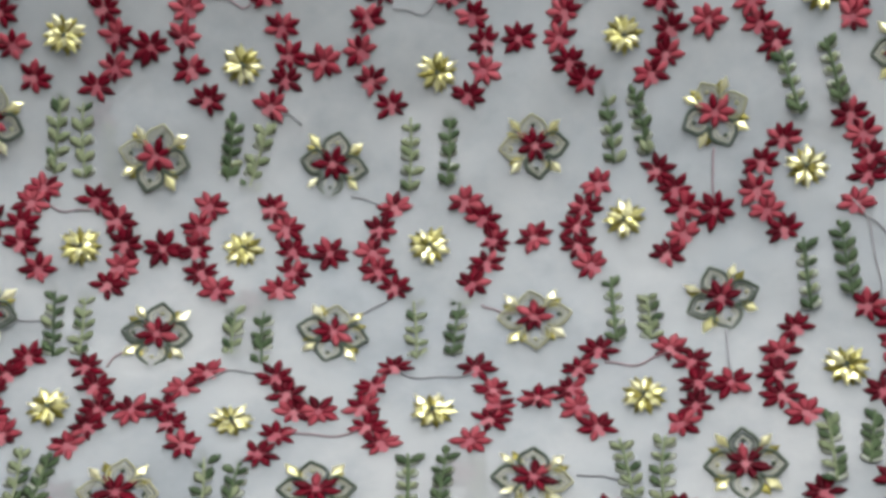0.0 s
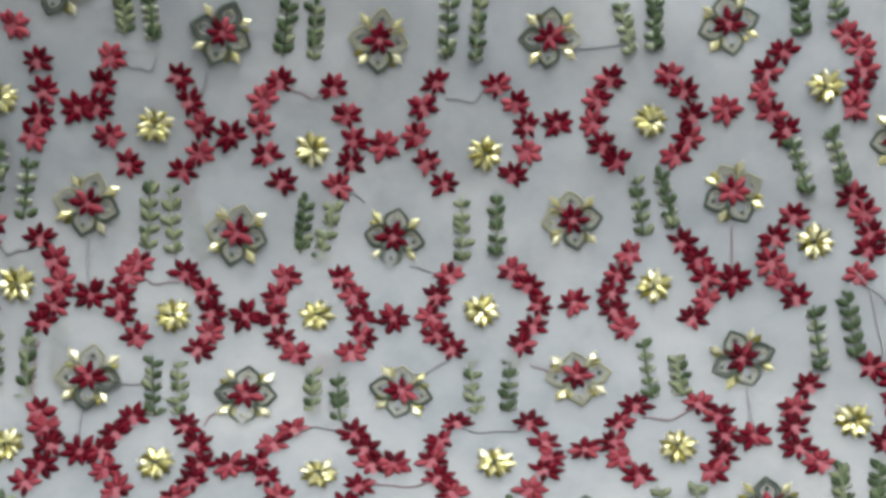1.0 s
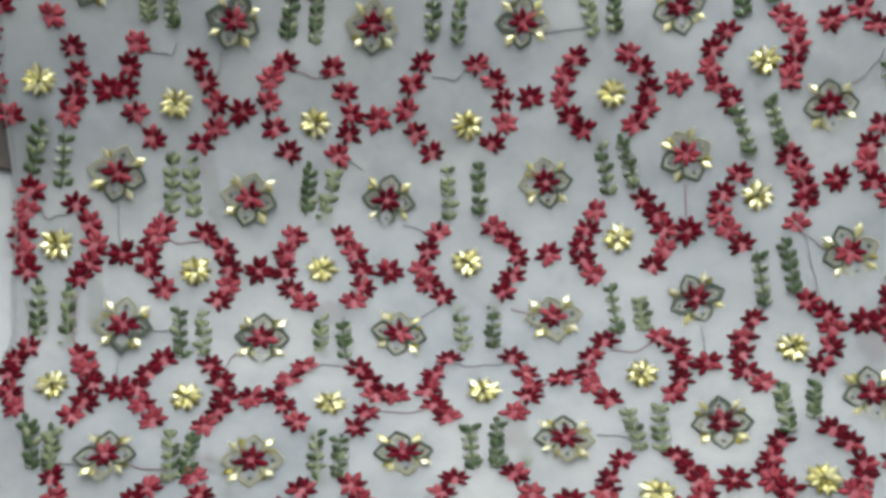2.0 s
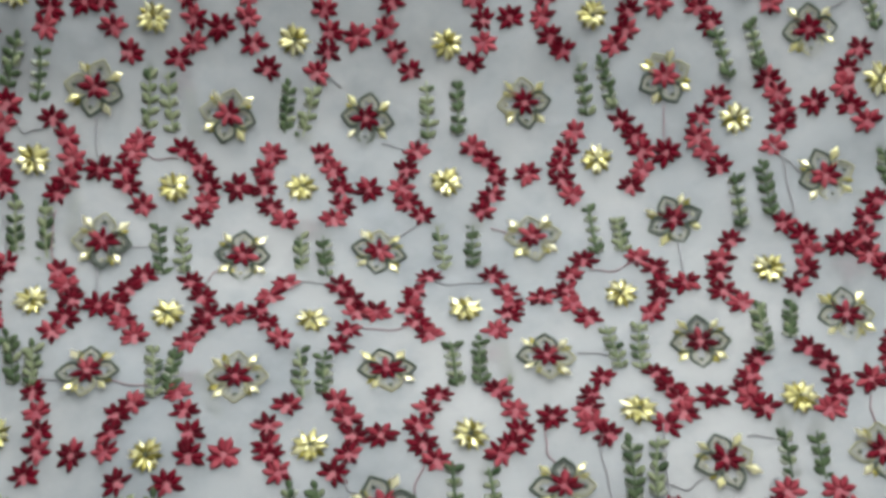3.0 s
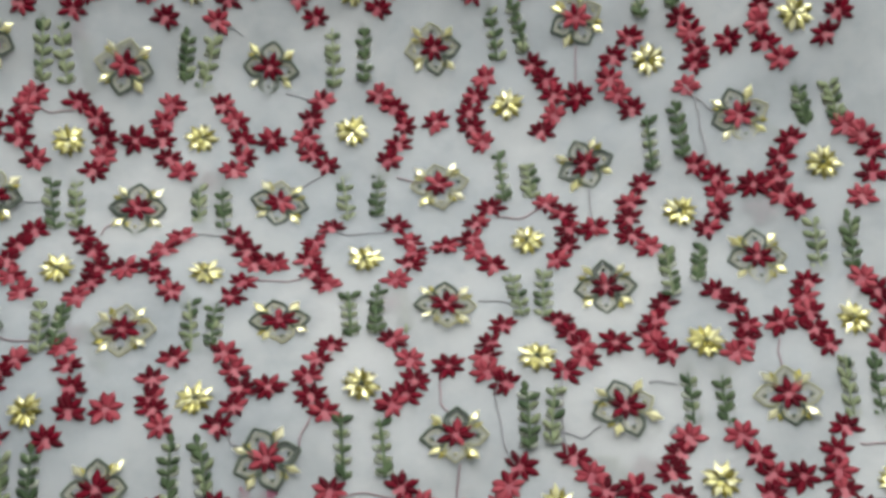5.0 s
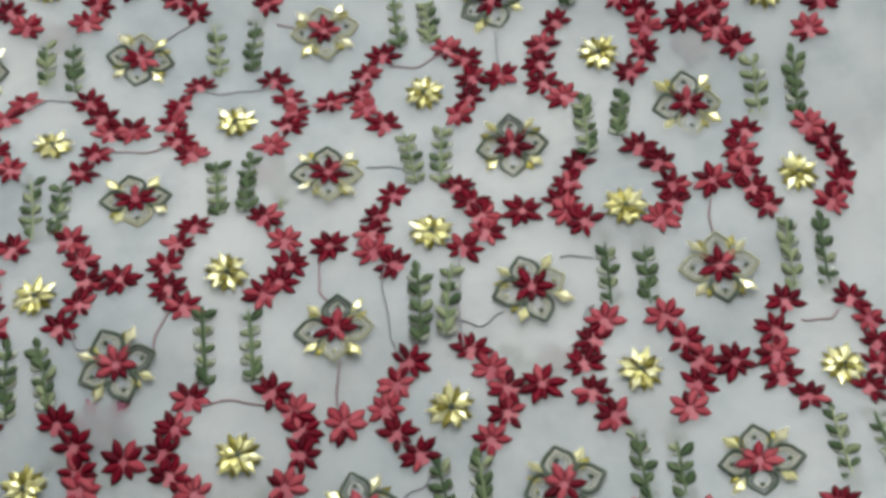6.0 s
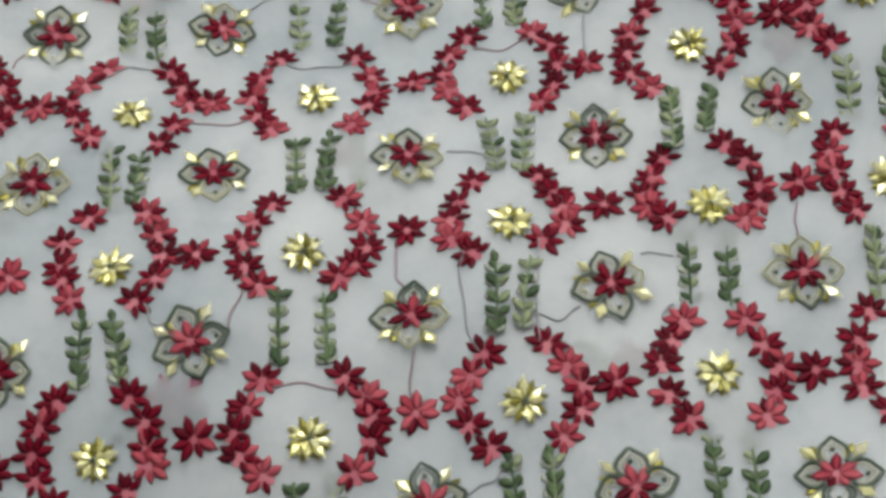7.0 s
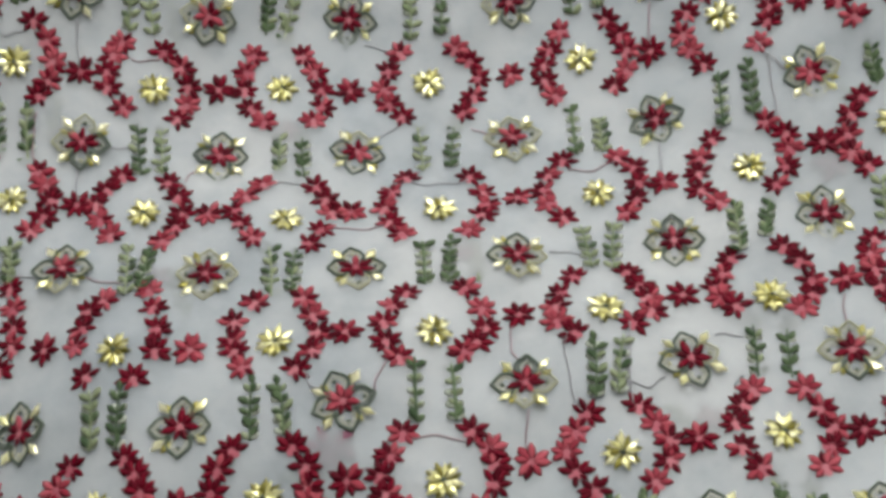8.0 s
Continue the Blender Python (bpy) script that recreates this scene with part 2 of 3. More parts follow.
def crease(x, y):
    """Small soft folds of the underlying sheet."""
    p = Vector((x * 9, y * 9, 0.3))
    return 0.0016 * noise.noise(p) + 0.0007 * noise.noise(p * 3.1)


bed = tagged(new("bed"), "low bed covered with a rumpled white sheet", "bed")
bm, grid = sheet(-0.95, 0.95, -1.0, 1.0, 110, 110, lambda x, y: lie(x, y) - 0.0036 + 0.5 * crease(x, y))
rim = [grid[i][0] for i in range(111)] + [grid[110][j] for j in range(1, 111)] + [grid[i][110] for i in range(109, -1, -1)] + [grid[0][j] for j in range(109, 0, -1)]
low = [bm.verts.new((v.co.x, v.co.y, -0.12)) for v in rim]
for k in range(len(rim)):
    j = (k + 1) % len(rim)
    bm.faces.new((rim[k], rim[j], low[j], low[k]))
bm.faces.new(low)
part("sheet", bm, LINING, bed, "white cotton sheet")
part("frame", box((1.8, 1.9, 0.38), (0, 0, -0.31), 0.02), TAUPE, bed, "taupe upholstered base")


def west_edge(y):
    return -0.2520 - 0.020 * clamp((0.04 - y) / 0.05, 0, 1) + 0.0012 * math.sin(y * 70)


net = tagged(new("net_cloth"), "sheer white net cloth lying in soft swells on the sheet", "fabric")
bm, grid = sheet(-0.26, 0.46, -0.36, 0.36, 150, 150, lie, west_edge)
web = part("net", bm, NET, net)
thick = web.modifiers.new("thickness", "SOLIDIFY")
thick.thickness, thick.offset = 0.0004, -1
part("hem", tube([(west_edge(y) + 0.0006, y, lie(west_edge(y), y) + 0.0004) for y in [-0.36 + 0.72 * k / 120 for k in range(121)]], 0.0007), NET, net, "rolled white hem")

# ---- embroidery: shared pieces ----
rng = random.Random(7)
RED_PETALS = {
    "d": [mesh("petal", petal(0.0081, 0.0040, 0.0002, 0.02, k), RED_DARK) for k in (-0.08, 0.0, 0.09)],
    "l": [mesh("petal", petal(0.0079, 0.0043, 0.0002, 0.04, k), RED_LIGHT) for k in (-0.08, 0.0, 0.09)],
    "f": [mesh("petal", petal(0.0090, 0.0052, 0.0008, 0.1, k), FADED) for k in (-0.05, 0.05)],
}
KNOT = {"d": mesh("flower", scalloped(0.0042, 0.00012, 7), ROSE), "l": mesh("flower", scalloped(0.0048, 0.00012, 7), ROSE), "f": mesh("flower", dome(0.003, 0.0008), FADED)}
GOLD_PETALS = [mesh("petal", kite(0.0092, w, h), GOLD, False) for w, h in ((0.0042, 0.0007), (0.0047, 0.0010), (0.0037, 0.0006))]
GOLD_INNER = [mesh("petal", kite(0.0064, w, h), m, False) for w, h, m in ((0.0040, 0.0008, GOLD), (0.0036, 0.0007, GOLD), (0.0034, 0.0007, GOLD_SHADED))]
# dark pieces added underneath to paint the shade between the bright foil
GOLD_GAP_SHADE = mesh("back_petal", kite(0.0098, 0.0044, 0.0008), GOLD_SHADED, False)
SEQUIN_SHADE = mesh("back_sequin", kite(0.0088, 0.0050, 0.0006), GOLD_SHADED, False)
GOLD_BEAD = mesh("bead", dome(0.0014, 0.0009), CORD_DARK)
SEQUIN = [mesh("sequin", kite(0.0100, w, h), SEQUIN_FOIL, False) for w, h in ((0.0056, 0.0010), (0.0050, 0.0015))]
DOTS = {"d": mesh("dot", dome(0.0013, 0.0009, 7), CORD_DARK), "p": mesh("dot", dome(0.0012, 0.0008, 7), CORD_PALE)}
LEAVES = {
    "d": [mesh("leaf", petal(0.0070, 0.0037, 0.0003, 0.18, k), GREEN_DARK) for k in (-0.12, 0.12)],
    "p": [mesh("leaf", petal(0.0068, 0.0036, 0.0003, 0.18, k), GREEN_PALE) for k in (-0.12, 0.12)],
}


def underlay(length, pairs, width):
    """Pale filling stitches under a sprig: broad low leaves along both sides, joined in one mesh."""
    bm = bmesh.new()
    for k in range(pairs):
        for side in (-1, 1):
            leaf = petal(0.0060, 0.0042, 0.00010, 0.2, 0.1 * side)
            bmesh.ops.transform(leaf, matrix=pose(0, length * ((k + 0.1) / pairs - 0.5), 0, 0, 0, -side * 42) @ Matrix.Diagonal((width, 1, 1, 1)), verts=leaf.verts)
            data = bpy.data.meshes.new("leaf")
            leaf.to_mesh(data)
            leaf.free()
            bm.from_mesh(data)
            bpy.data.meshes.remove(data)
    return bm


def radial(turn, reach, tilt, lift, roll=0.0, size=1.0):
    """The pose of a petal whose root lies reach from the middle, pointing outwards by turn degrees."""
    return pose(0, 0, lift, 0, 0, turn) @ pose(0, reach, 0, tilt, roll, 0) @ Matrix.Diagonal((size, size, size, 1))


def red_petals(parent, shade, turns, reach, size=1.0):
    """Petals round one middle; shade d, l or m says how many are dark."""
    share = {"d": 0.93, "m": 0.6, "l": 0.2, "f": 0.0}[shade]
    for turn in turns:
        tone = "f" if shade == "f" else ("d" if rng.random() < share else "l")
        m = radial(turn + rng.uniform(-9, 9), reach, rng.uniform(0, 2), 0.00016 + rng.uniform(0, 0.0002), rng.uniform(-3, 3), size * rng.uniform(0.88, 1.1) * (0.78 if abs(turn) > 140 and turn < 200 else 1.0))
        child("petal", rng.choice(RED_PETALS[tone]), parent, m)


FAN = (-150, -102, -60, -20, 20, 60, 102, 150)


def red_flower(parent, x, y, shade, origin, turn=0.0):
    """One red flower as a part of a garland."""
    m = origin.inverted() @ on_cloth(x, y, turn, 0.0004)
    ob = child("flower", KNOT["d" if shade == "d" else "l"], parent, m)
    drop = rng.choice((0, 0, 7, 7, 1, 6))
    red_petals(ob, shade, [a for k, a in enumerate(FAN) if k != drop], 0.0015, 1.02)
    return ob


def gold_flower(x, y):
    ob = new("gold_flower")
    ob.matrix_basis = on_cloth(x, y, rng.uniform(0, 45), 0.0005)
    child("bead", GOLD_BEAD, ob, pose(0, 0, 0.0018))
    # dark lower layer painted as the shaded gaps between the petals
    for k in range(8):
        child("back_petal", GOLD_GAP_SHADE, ob, radial(k * 45 + 22 + rng.uniform(-6, 6), 0.0006, 0, 0.0001))
    for k in range(8):
        child("petal", rng.choice(GOLD_PETALS), ob, radial(k * 45 + rng.uniform(-13, 13), 0.0014, rng.uniform(-6, 12), 0.0008 + 0.0002 * (k % 2), rng.uniform(-19, 19), rng.uniform(0.8, 1.12)))
    for k in range(4):
        child("petal", rng.choice(GOLD_INNER), ob, radial(k * 90 + rng.uniform(-45, 45), rng.uniform(-0.001, 0.0012), rng.uniform(0, 14), 0.0018, rng.uniform(-15, 15)))
    return tagged(ob, "gold foil sequin flower stitched on the white net", "sequin flower", "gold sequin flowers")


def lobe(scale, lift):
    """The outline of one pointed lobe along +y, a smooth line through its shoulder points."""
    half = [(4.8, 5.8), (6.6, 8.2), (6.8, 10.9), (5.2, 13.8), (2.5, 16.0), (0.0, 18.0)]
    knots = [Vector((-x, y, 0)) for x, y in half] + [Vector((x, y, 0)) for x, y in reversed(half[:-1])]
    line = []
    for k in range(len(knots) - 1):
        a, p, q, z = knots[max(k - 1, 0)], knots[k], knots[k + 1], knots[min(k + 2, len(knots) - 1)]
        for s in (0.0, 0.33, 0.67):
            line.append(0.5 * (2 * p + (q - a) * s + (2 * a - 5 * p + 4 * q - z) * s * s + (3 * p - a - 3 * q + z) * s**3))
    line.append(knots[-1])
    middle = Vector((0, 10.5, 0))
    return [tuple((middle + (p - middle) * scale) / 1000 + Vector((0, 0, lift))) for p in line]


OUTLINE = lobe(1.0, 0.0006)
INLINE = lobe(0.70, 0.0004)
LOBES = {
    "d": mesh("lobe", tube(OUTLINE, 0.00085), CORD_DARK),
    "p": mesh("lobe", tube(OUTLINE, 0.00065), CORD_PALE),
}
CORE = mesh("inner_line", tube(lobe(0.46, 0.0003), 0.00022), CREAM)
INNER = {"p": mesh("inner_line", tube(INLINE, 0.00034), CREAM), "d": mesh("inner_line", tube(INLINE, 0.0005), CORD_DARK)}


def lobed_motif(x, y, tones, shade, turn):
    """Four corded lobes (far, west, near, east), a red flower in the middle and four gold sequins."""
    ob = new("lobed_motif")
    ob.matrix_basis = on_cloth(x, y, turn, 0.0004)
    for k, tone in enumerate(tones):
        m = pose(0, 0, 0.00005 * k, 0, 0, 90 * k + rng.uniform(-5, 5)) @ Matrix.Diagonal((rng.uniform(0.86, 1.0), rng.uniform(0.86, 1.0), 1, 1))
        arm = child("lobe", LOBES[tone], ob, m)
        child("inner_line", INNER["d" if tone == "d" and rng.random() < 0.2 else "p"], arm)
        child("dot", DOTS["d" if rng.random() < 0.75 else "p"], arm, pose(rng.uniform(-0.0006, 0.0006), 0.0122, 0.0002))
        child("sequin", rng.choice(SEQUIN), ob, radial(90 * k + 45 + rng.uniform(-8, 8), 0.0094, rng.uniform(-3, 8), 0.0009, rng.uniform(-18, 18), rng.uniform(0.82, 1.04)))
        child("back_sequin", SEQUIN_SHADE, ob, radial(90 * k + 45 + rng.choice((-1, 1)) * rng.uniform(8, 19), 0.0090, rng.uniform(0, 4), 0.0003, 0, rng.uniform(0.7, 0.95)))
        child("inner_line", CORE, arm)
    middle = child("flower", KNOT["d" if shade == "d" else "l"], ob, pose(0, 0, 0.0006))
    red_petals(middle, shade, [k * 51.4 - 154 for k in range(7)], 0.0013, 1.14)
    words = {"d": "dark red", "m": "red", "l": "coral red"}[shade]
    edge = "dark green" if tones.count("d") > 2 else ("pale green" if tones.count("d") < 2 else "green")
    return tagged(ob, f"{edge} corded four-lobed motif with {words} middle and gold sequins", "embroidered motif", "lobed motifs")


def sprig(x0, y0, x1, y1, kind):
    """A leafy stem from the far end x0, y0 to the near end x1, y1."""
    far, near = Vector((x0, y0, 0)), Vector((x1, y1, 0))
    length = (far - near).length
    turn = math.degrees(math.atan2(near.x - far.x, far.y - near.y))
    ob = new("leaf_sprig")
    mid = (far + near) / 2
    ob.matrix_basis = on_cloth(mid.x, mid.y, turn, 0.0004)
    bend = rng.uniform(-0.0012, 0.0012)
    stem = [(bend * math.sin(math.pi * k / 10), length * (k / 10 - 0.5), 0.0005) for k in range(11)]
    tone = {"d": GREEN_DARK, "m": GREEN_PALE, "p": GREEN_PALE, "s": GREEN_DARK}[kind]
    part("stem", tube(stem, 0.0008 if kind == "s" else 0.0006), tone, ob)
    pairs = 5
    part("underlay", underlay(length, 5, rng.uniform(0.8, 1.15)), UNDERLAY, ob, "faint pale filling stitches")
    share = {"d": 0.85, "m": 0.5, "p": 0.2, "s": 0.15}[kind]
    for k in range(pairs):
        for side in (-1, 1):
            y = length * ((k + 0.12) / pairs - 0.5) + rng.uniform(-0.0012, 0.0012)
            end = kind == "s" and k in (0, pairs - 1)
            leaf = "d" if end or rng.random() < share else "p"
            size = rng.uniform(0.80, 1.22) * (0.72 if kind == "s" and not end else 1.0)
            m = pose(bend, y, 0.0003 + 0.0002 * (side > 0)) @ radial(side * rng.uniform(22, 58), 0.0004, rng.uniform(0, 8), 0.0, 0, size)
            child("leaf", rng.choice(LEAVES[leaf]), ob, m)
    if kind in "dm":
        child("leaf", LEAVES["d"][0], ob, pose(0, length * 0.44, 0.0005))
    words = {"d": "dark moss green", "m": "moss and sage green", "p": "pale sage green", "s": "slender dark-stemmed green"}[kind]
    return tagged(ob, f"{words} embroidered leaf sprig on white net", "leaf sprig", "leaf sprigs")


SHADE_WORDS = {"d": "mostly dark maroon", "m": "mixed red", "l": "mostly coral red"}
# tones of the four lobes (d dark, p pale), shade of the middle and turn, motif by motif
MOTIF_LOOKS = {
    -1: "dddp:m:0 dddd:m:0 ppdp:d:4 dddp:m:0 dddd:d:5 ddpd:d:0",
    0: "ppdd:m:0 ppdd:m:-4 dddd:d:0 ppdd:d:8 pddp:l:10 ddpd:d:-6",
    1: "ppdd:m:0 dddd:m:0 pddd:m:-4 pppp:m:5 dddd:d:12 ddpp:l:10",
    2: "ddpd:d:0 pppp:m:0 ddpd:d:8 ddpp:d:0 dddd:d:0 ddpp:d:0",
    3: "dddd:d:5 dddd:d:5 dddd:l:16 ddpp:d:0 dddp:d:16 ppdp:d:0",
    4: "dddd:m:0 dddd:m:0 dddd:l:10 dppd:l:8 dddd:l:10 dddd:l:0",
}
SITES = {}


def gold_row(row, places):
    """Gold flowers at x, y in mm."""
    SITES[row] = places
    for x, y in places:
        gold_flower(x / 1000, y / 1000)


def garland_row(row, side, shades, ways):
    """One garland of five flowers beside each gold flower of the row: each flower's way from the gold flower in mm."""
    for (x, y), tones, way in zip(SITES[row], shades.split(), ways):
        spots = [((x + dx) / 1000, (y + dy) / 1000) for dx, dy in way]
        garland = new("flower_garland")
        garland.matrix_basis = on_cloth(*spots[2])
        for spot, shade in zip(spots, tones):
            red_flower(garland, *spot, shade, garland.matrix_basis, (14 if side == "west" else -14) + rng.uniform(-24, 24))
        main = max("dml", key=tones.count)
        tagged(garland, f"curved garland of five {SHADE_WORDS[main]} satin-stitched flowers", "flower garland", "red flower garlands")


def joint_row(shades, places):
    """Single flowers that join the garlands of one row."""
    for (x, y), shade in zip(places, shades):
        ob = new("red_flower")
        ob.matrix_basis = on_cloth(x / 1000, y / 1000, rng.uniform(0, 45), 0.0005)
        child("knot", KNOT["d" if shade == "d" else "l"], ob)
        red_petals(ob, shade, [k * 45 for k in range(8)], 0.0013, 1.14)
        tagged(ob, f"{SHADE_WORDS[shade]} eight-petalled satin flower between two garlands", "embroidered flower", "joining flowers")


def motif_row(row, places):
    for (x, y), text in zip(places, MOTIF_LOOKS[row].split()):
        tones, shade, turn = text.split(":")
        lobed_motif(x / 1000, y / 1000, tones, shade, int(turn) + rng.uniform(-3, 3))


def sprig_row(kinds, ends):
    """Leaf sprigs by their far and near ends in mm."""
    for kind, (x0, y0, x1, y1) in zip(kinds, ends):
        sprig(x0 / 1000, y0 / 1000, x1 / 1000, y1 / 1000, kind)


def jump_threads(rows):
    """Loose threads that run from motif to motif."""
    for k, row in enumerate(rows):
        x0, y0, x1, y1, sag = [v / 1000 for v in row]
        run = Vector((x1 - x0, y1 - y0))
        x0, y0, run = x0 - run.x * 0.16, y0 - run.y * 0.16, run * 1.32
        across = Vector((run.y, -run.x)).normalized() * sag
        path = []
        for i in range(17):
            s = i / 16
            w = math.sin(math.pi * s) + 0.25 * math.sin(3 * math.pi * s + k)
            x, y = x0 + run.x * s + across.x * w, y0 + run.y * s + across.y * w
            path.append((x, y, lie(x, y) + 0.0006))
        data = mesh("jump_thread", tube(path, 0.00045, sides=5), MAUVE if k % 3 == 1 else GREY_THREAD)
        tagged(new("jump_thread", data), "thin mauve-grey loose thread lying between embroidered motifs", "thread", "jump threads")


# ---- embroidery: places ----

# row 1 of the pattern, counted from the far side
gold_row(-1, [(-242.7, 258), (-163.9, 257.2), (-80.6, 262.4), (11.3, 272.6), (105.8, 279.6), (199.9, 285.4), (284.9, 300.2)])
garland_row(-1, "west", "dmdll ddddl mddmm ddmdd mmddm mmdml dddlm", [
    [(-17, 24), (-24, 14), (-27, 2.9), (-25, -7.1), (-17, -18)],
    [(-16.9, 23.9), (-23.9, 13.9), (-26.9, 2.9), (-24.9, -7.1), (-16.9, -18)],
    [(-16.9, 23.9), (-23.8, 13.9), (-26.7, 2.9), (-24.7, -7.1), (-16.1, -18.4)],
    [(-16.9, 23.9), (-23.8, 13.9), (-26.7, 2.9), (-24.7, -7), (-17.3, -18.1)],
    [(-17, 24), (-24, 14), (-27, 3), (-25, -7), (-17.6, -18)],
    [(-17, 24), (-24, 14), (-27, 3.1), (-25, -6.9), (-17, -17.9)],
    [(-16.9, 24), (-23.9, 14), (-27, 3.1), (-25, -6.9), (-17, -17.9)],
])
garland_row(-1, "east", "dmdmm dllml lddmm dddlm lmddd ldlmd mlmdm", [
    [(13, 25), (20, 15), (24, 5), (21.9, -6), (15, -16)],
    [(12.9, 25), (19.9, 15), (23.9, 5.1), (21.9, -5.9), (14.9, -15.9)],
    [(12.8, 25), (19.8, 15), (23.7, 5.1), (21.9, -6.3), (15.1, -16.3)],
    [(12.8, 25), (19.8, 15), (23.8, 5), (21.8, -6), (13.9, -15.9)],
    [(13, 24.9), (20, 14.9), (24, 4.9), (22, -6), (15.2, -16.4)],
    [(13.1, 24.9), (20, 14.9), (24, 4.9), (22, -6.1), (15, -16)],
    [(13.1, 24.9), (20, 14.9), (24, 4.9), (21.9, -6.1), (14.9, -16)],
])
joint_row("mmmmmm", [(-202.8, 257.1), (-123.2, 259.3), (-36.1, 267.5), (59, 276.7), (153.9, 281.5), (242, 292.3)])
motif_row(-1, [(-198.8, 214.1), (-120.7, 212.7), (-37.3, 224.1), (57.2, 234.9), (156.3, 234.4), (244.8, 245.3)])
sprig_row("dpddpdd", [(-246.7, 232, -244.7, 197.9), (-172.4, 219.9, -167.6, 199.9), (-90.8, 236, -86, 208.2), (-2.1, 249.5, 1, 215.7), (98.5, 251.6, 100.5, 220.7), (194.6, 251, 193.3, 219.3), (277.9, 273.2, 279.8, 239.2)])
sprig_row("msmmdsp", [(-229.7, 232, -229.7, 198), (-159.4, 221.9, -152.6, 199), (-73.2, 239.1, -70.3, 208.3), (16.4, 252.7, 17.6, 215.8), (116.9, 251.4, 114.7, 220.7), (211.9, 254.4, 211.2, 222.2), (293.8, 273.1, 294.7, 239.1)])

# row 2 of the pattern, counted from the far side
gold_row(0, [(-232.7, 165.9), (-157.9, 171.9), (-75.9, 174.2), (19.5, 181), (112.3, 193.2), (204.5, 191.5), (284.7, 208.1)])
garland_row(0, "west", "ddmdm lddlm dllmd dmlmd dmldd ddlmd lddmd", [
    [(-17, 24), (-24, 14), (-26.9, 2.9), (-24.9, -7.1), (-17, -18.1)],
    [(-19.8, 21.1), (-24.9, 10.1), (-27.9, 1.1), (-22.9, -8.9), (-15, -17.8)],
    [(-15.9, 26), (-24.9, 17), (-26.9, 6.1), (-24, -5.8), (-16.2, -17.6)],
    [(-26.3, 28.6), (-34, 17.7), (-37.8, 5.7), (-32.9, -5.2), (-23, -14.1)],
    [(-21.9, 20.6), (-29, 11.7), (-31.9, 0.7), (-26.8, -10.2), (-18.8, -17.1)],
    [(-20.3, 22.9), (-29.4, 14), (-31.5, 4.2), (-27.6, -5.7), (-20.7, -15.7)],
    [(-16.9, 24.1), (-23.9, 14.1), (-27, 3.1), (-25, -6.9), (-17, -18)],
])
garland_row(0, "east", "ldddl ddlmd dmddl mldld lddml mlddl mmdmm", [
    [(10, 27.1), (19, 17.9), (21, 7.9), (18, -2.1), (14, -11.1)],
    [(13.3, 20.2), (18.2, 12.2), (23.1, 4.3), (22, -6.6), (13, -14.6)],
    [(12.6, 27.1), (19.4, 17.3), (22.4, 7.4), (20.5, -2.5), (13.5, -14.5)],
    [(7, 29.8), (17.9, 23.8), (23.9, 13.9), (23.1, 0.9), (15.3, -10.1)],
    [(10.5, 19.5), (18.5, 10.6), (22.4, -1.3), (20.4, -11.1), (13.3, -18.1)],
    [(11.6, 23.7), (18.4, 13.7), (18.3, 1.8), (16.2, -8.2), (12.1, -16.1)],
    [(13, 25), (20, 14.9), (24, 4.9), (22, -6.1), (14.9, -16.1)],
])
joint_row("ddldlm", [(-195.8, 170.9), (-118.8, 175.3), (-36.9, 181.7), (60.4, 195.9), (152.9, 191.8), (242.7, 201.1)])
motif_row(0, [(-193, 133.7), (-116.3, 130), (-32.5, 139.4), (67.8, 148.4), (155, 151.2), (239.6, 157.3)])
sprig_row("dmdpdss", [(-237.6, 151.7, -236.5, 121.7), (-164.9, 153.1, -160.9, 116.3), (-83.2, 153.7, -80.3, 123.9), (6.3, 165, 5.6, 126.1), (104.6, 173.1, 104.8, 136.3), (187.7, 172.7, 190.5, 137.8), (272.2, 170.8, 271.3, 141.6)])
sprig_row("sppddsp", [(-225.7, 150.8, -221.6, 117.8), (-152.9, 154.2, -147, 115.5), (-66.3, 156.7, -71.4, 119), (26, 164, 24.3, 127.1), (118.6, 170.2, 120.7, 137.3), (206.6, 171.5, 208.5, 139.5), (289.6, 183.1, 290.6, 149.9)])

# row 3 of the pattern, counted from the far side
gold_row(1, [(-227.9, 92.3), (-148.1, 85.2), (-72.6, 91.6), (16.4, 99.4), (110.5, 108), (194.3, 117.1), (274.5, 116.3)])
garland_row(1, "west", "mlmmd llddm mlmdl lmlmd ldddl ddlld dmldl", [
    [(-13.5, 25.3), (-16.4, 15.3), (-19.4, 4.3), (-19.4, -5.7), (-16.3, -15.8)],
    [(-19.7, 26), (-24.7, 18), (-27.6, 6.9), (-26.6, -3.1), (-17.6, -14.2)],
    [(-17.6, 20.3), (-21.6, 9.3), (-22.6, -1.7), (-18.5, -14.9), (-9.5, -25)],
    [(-17.6, 19.8), (-24.4, 7.8), (-27.3, -4.3), (-24.3, -14.4), (-16.3, -22.5)],
    [(-11.6, 20.3), (-18.6, 9.2), (-22.5, -1.8), (-22.4, -12.9), (-16.4, -23)],
    [(-9.8, 13.8), (-19.8, 4.9), (-22.7, -7.2), (-18.7, -17.3), (-11.7, -27.6)],
    [(-10.1, 18.3), (-17.1, 9.3), (-19, 0.2), (-16.9, -10.9), (-8.8, -21.2)],
])
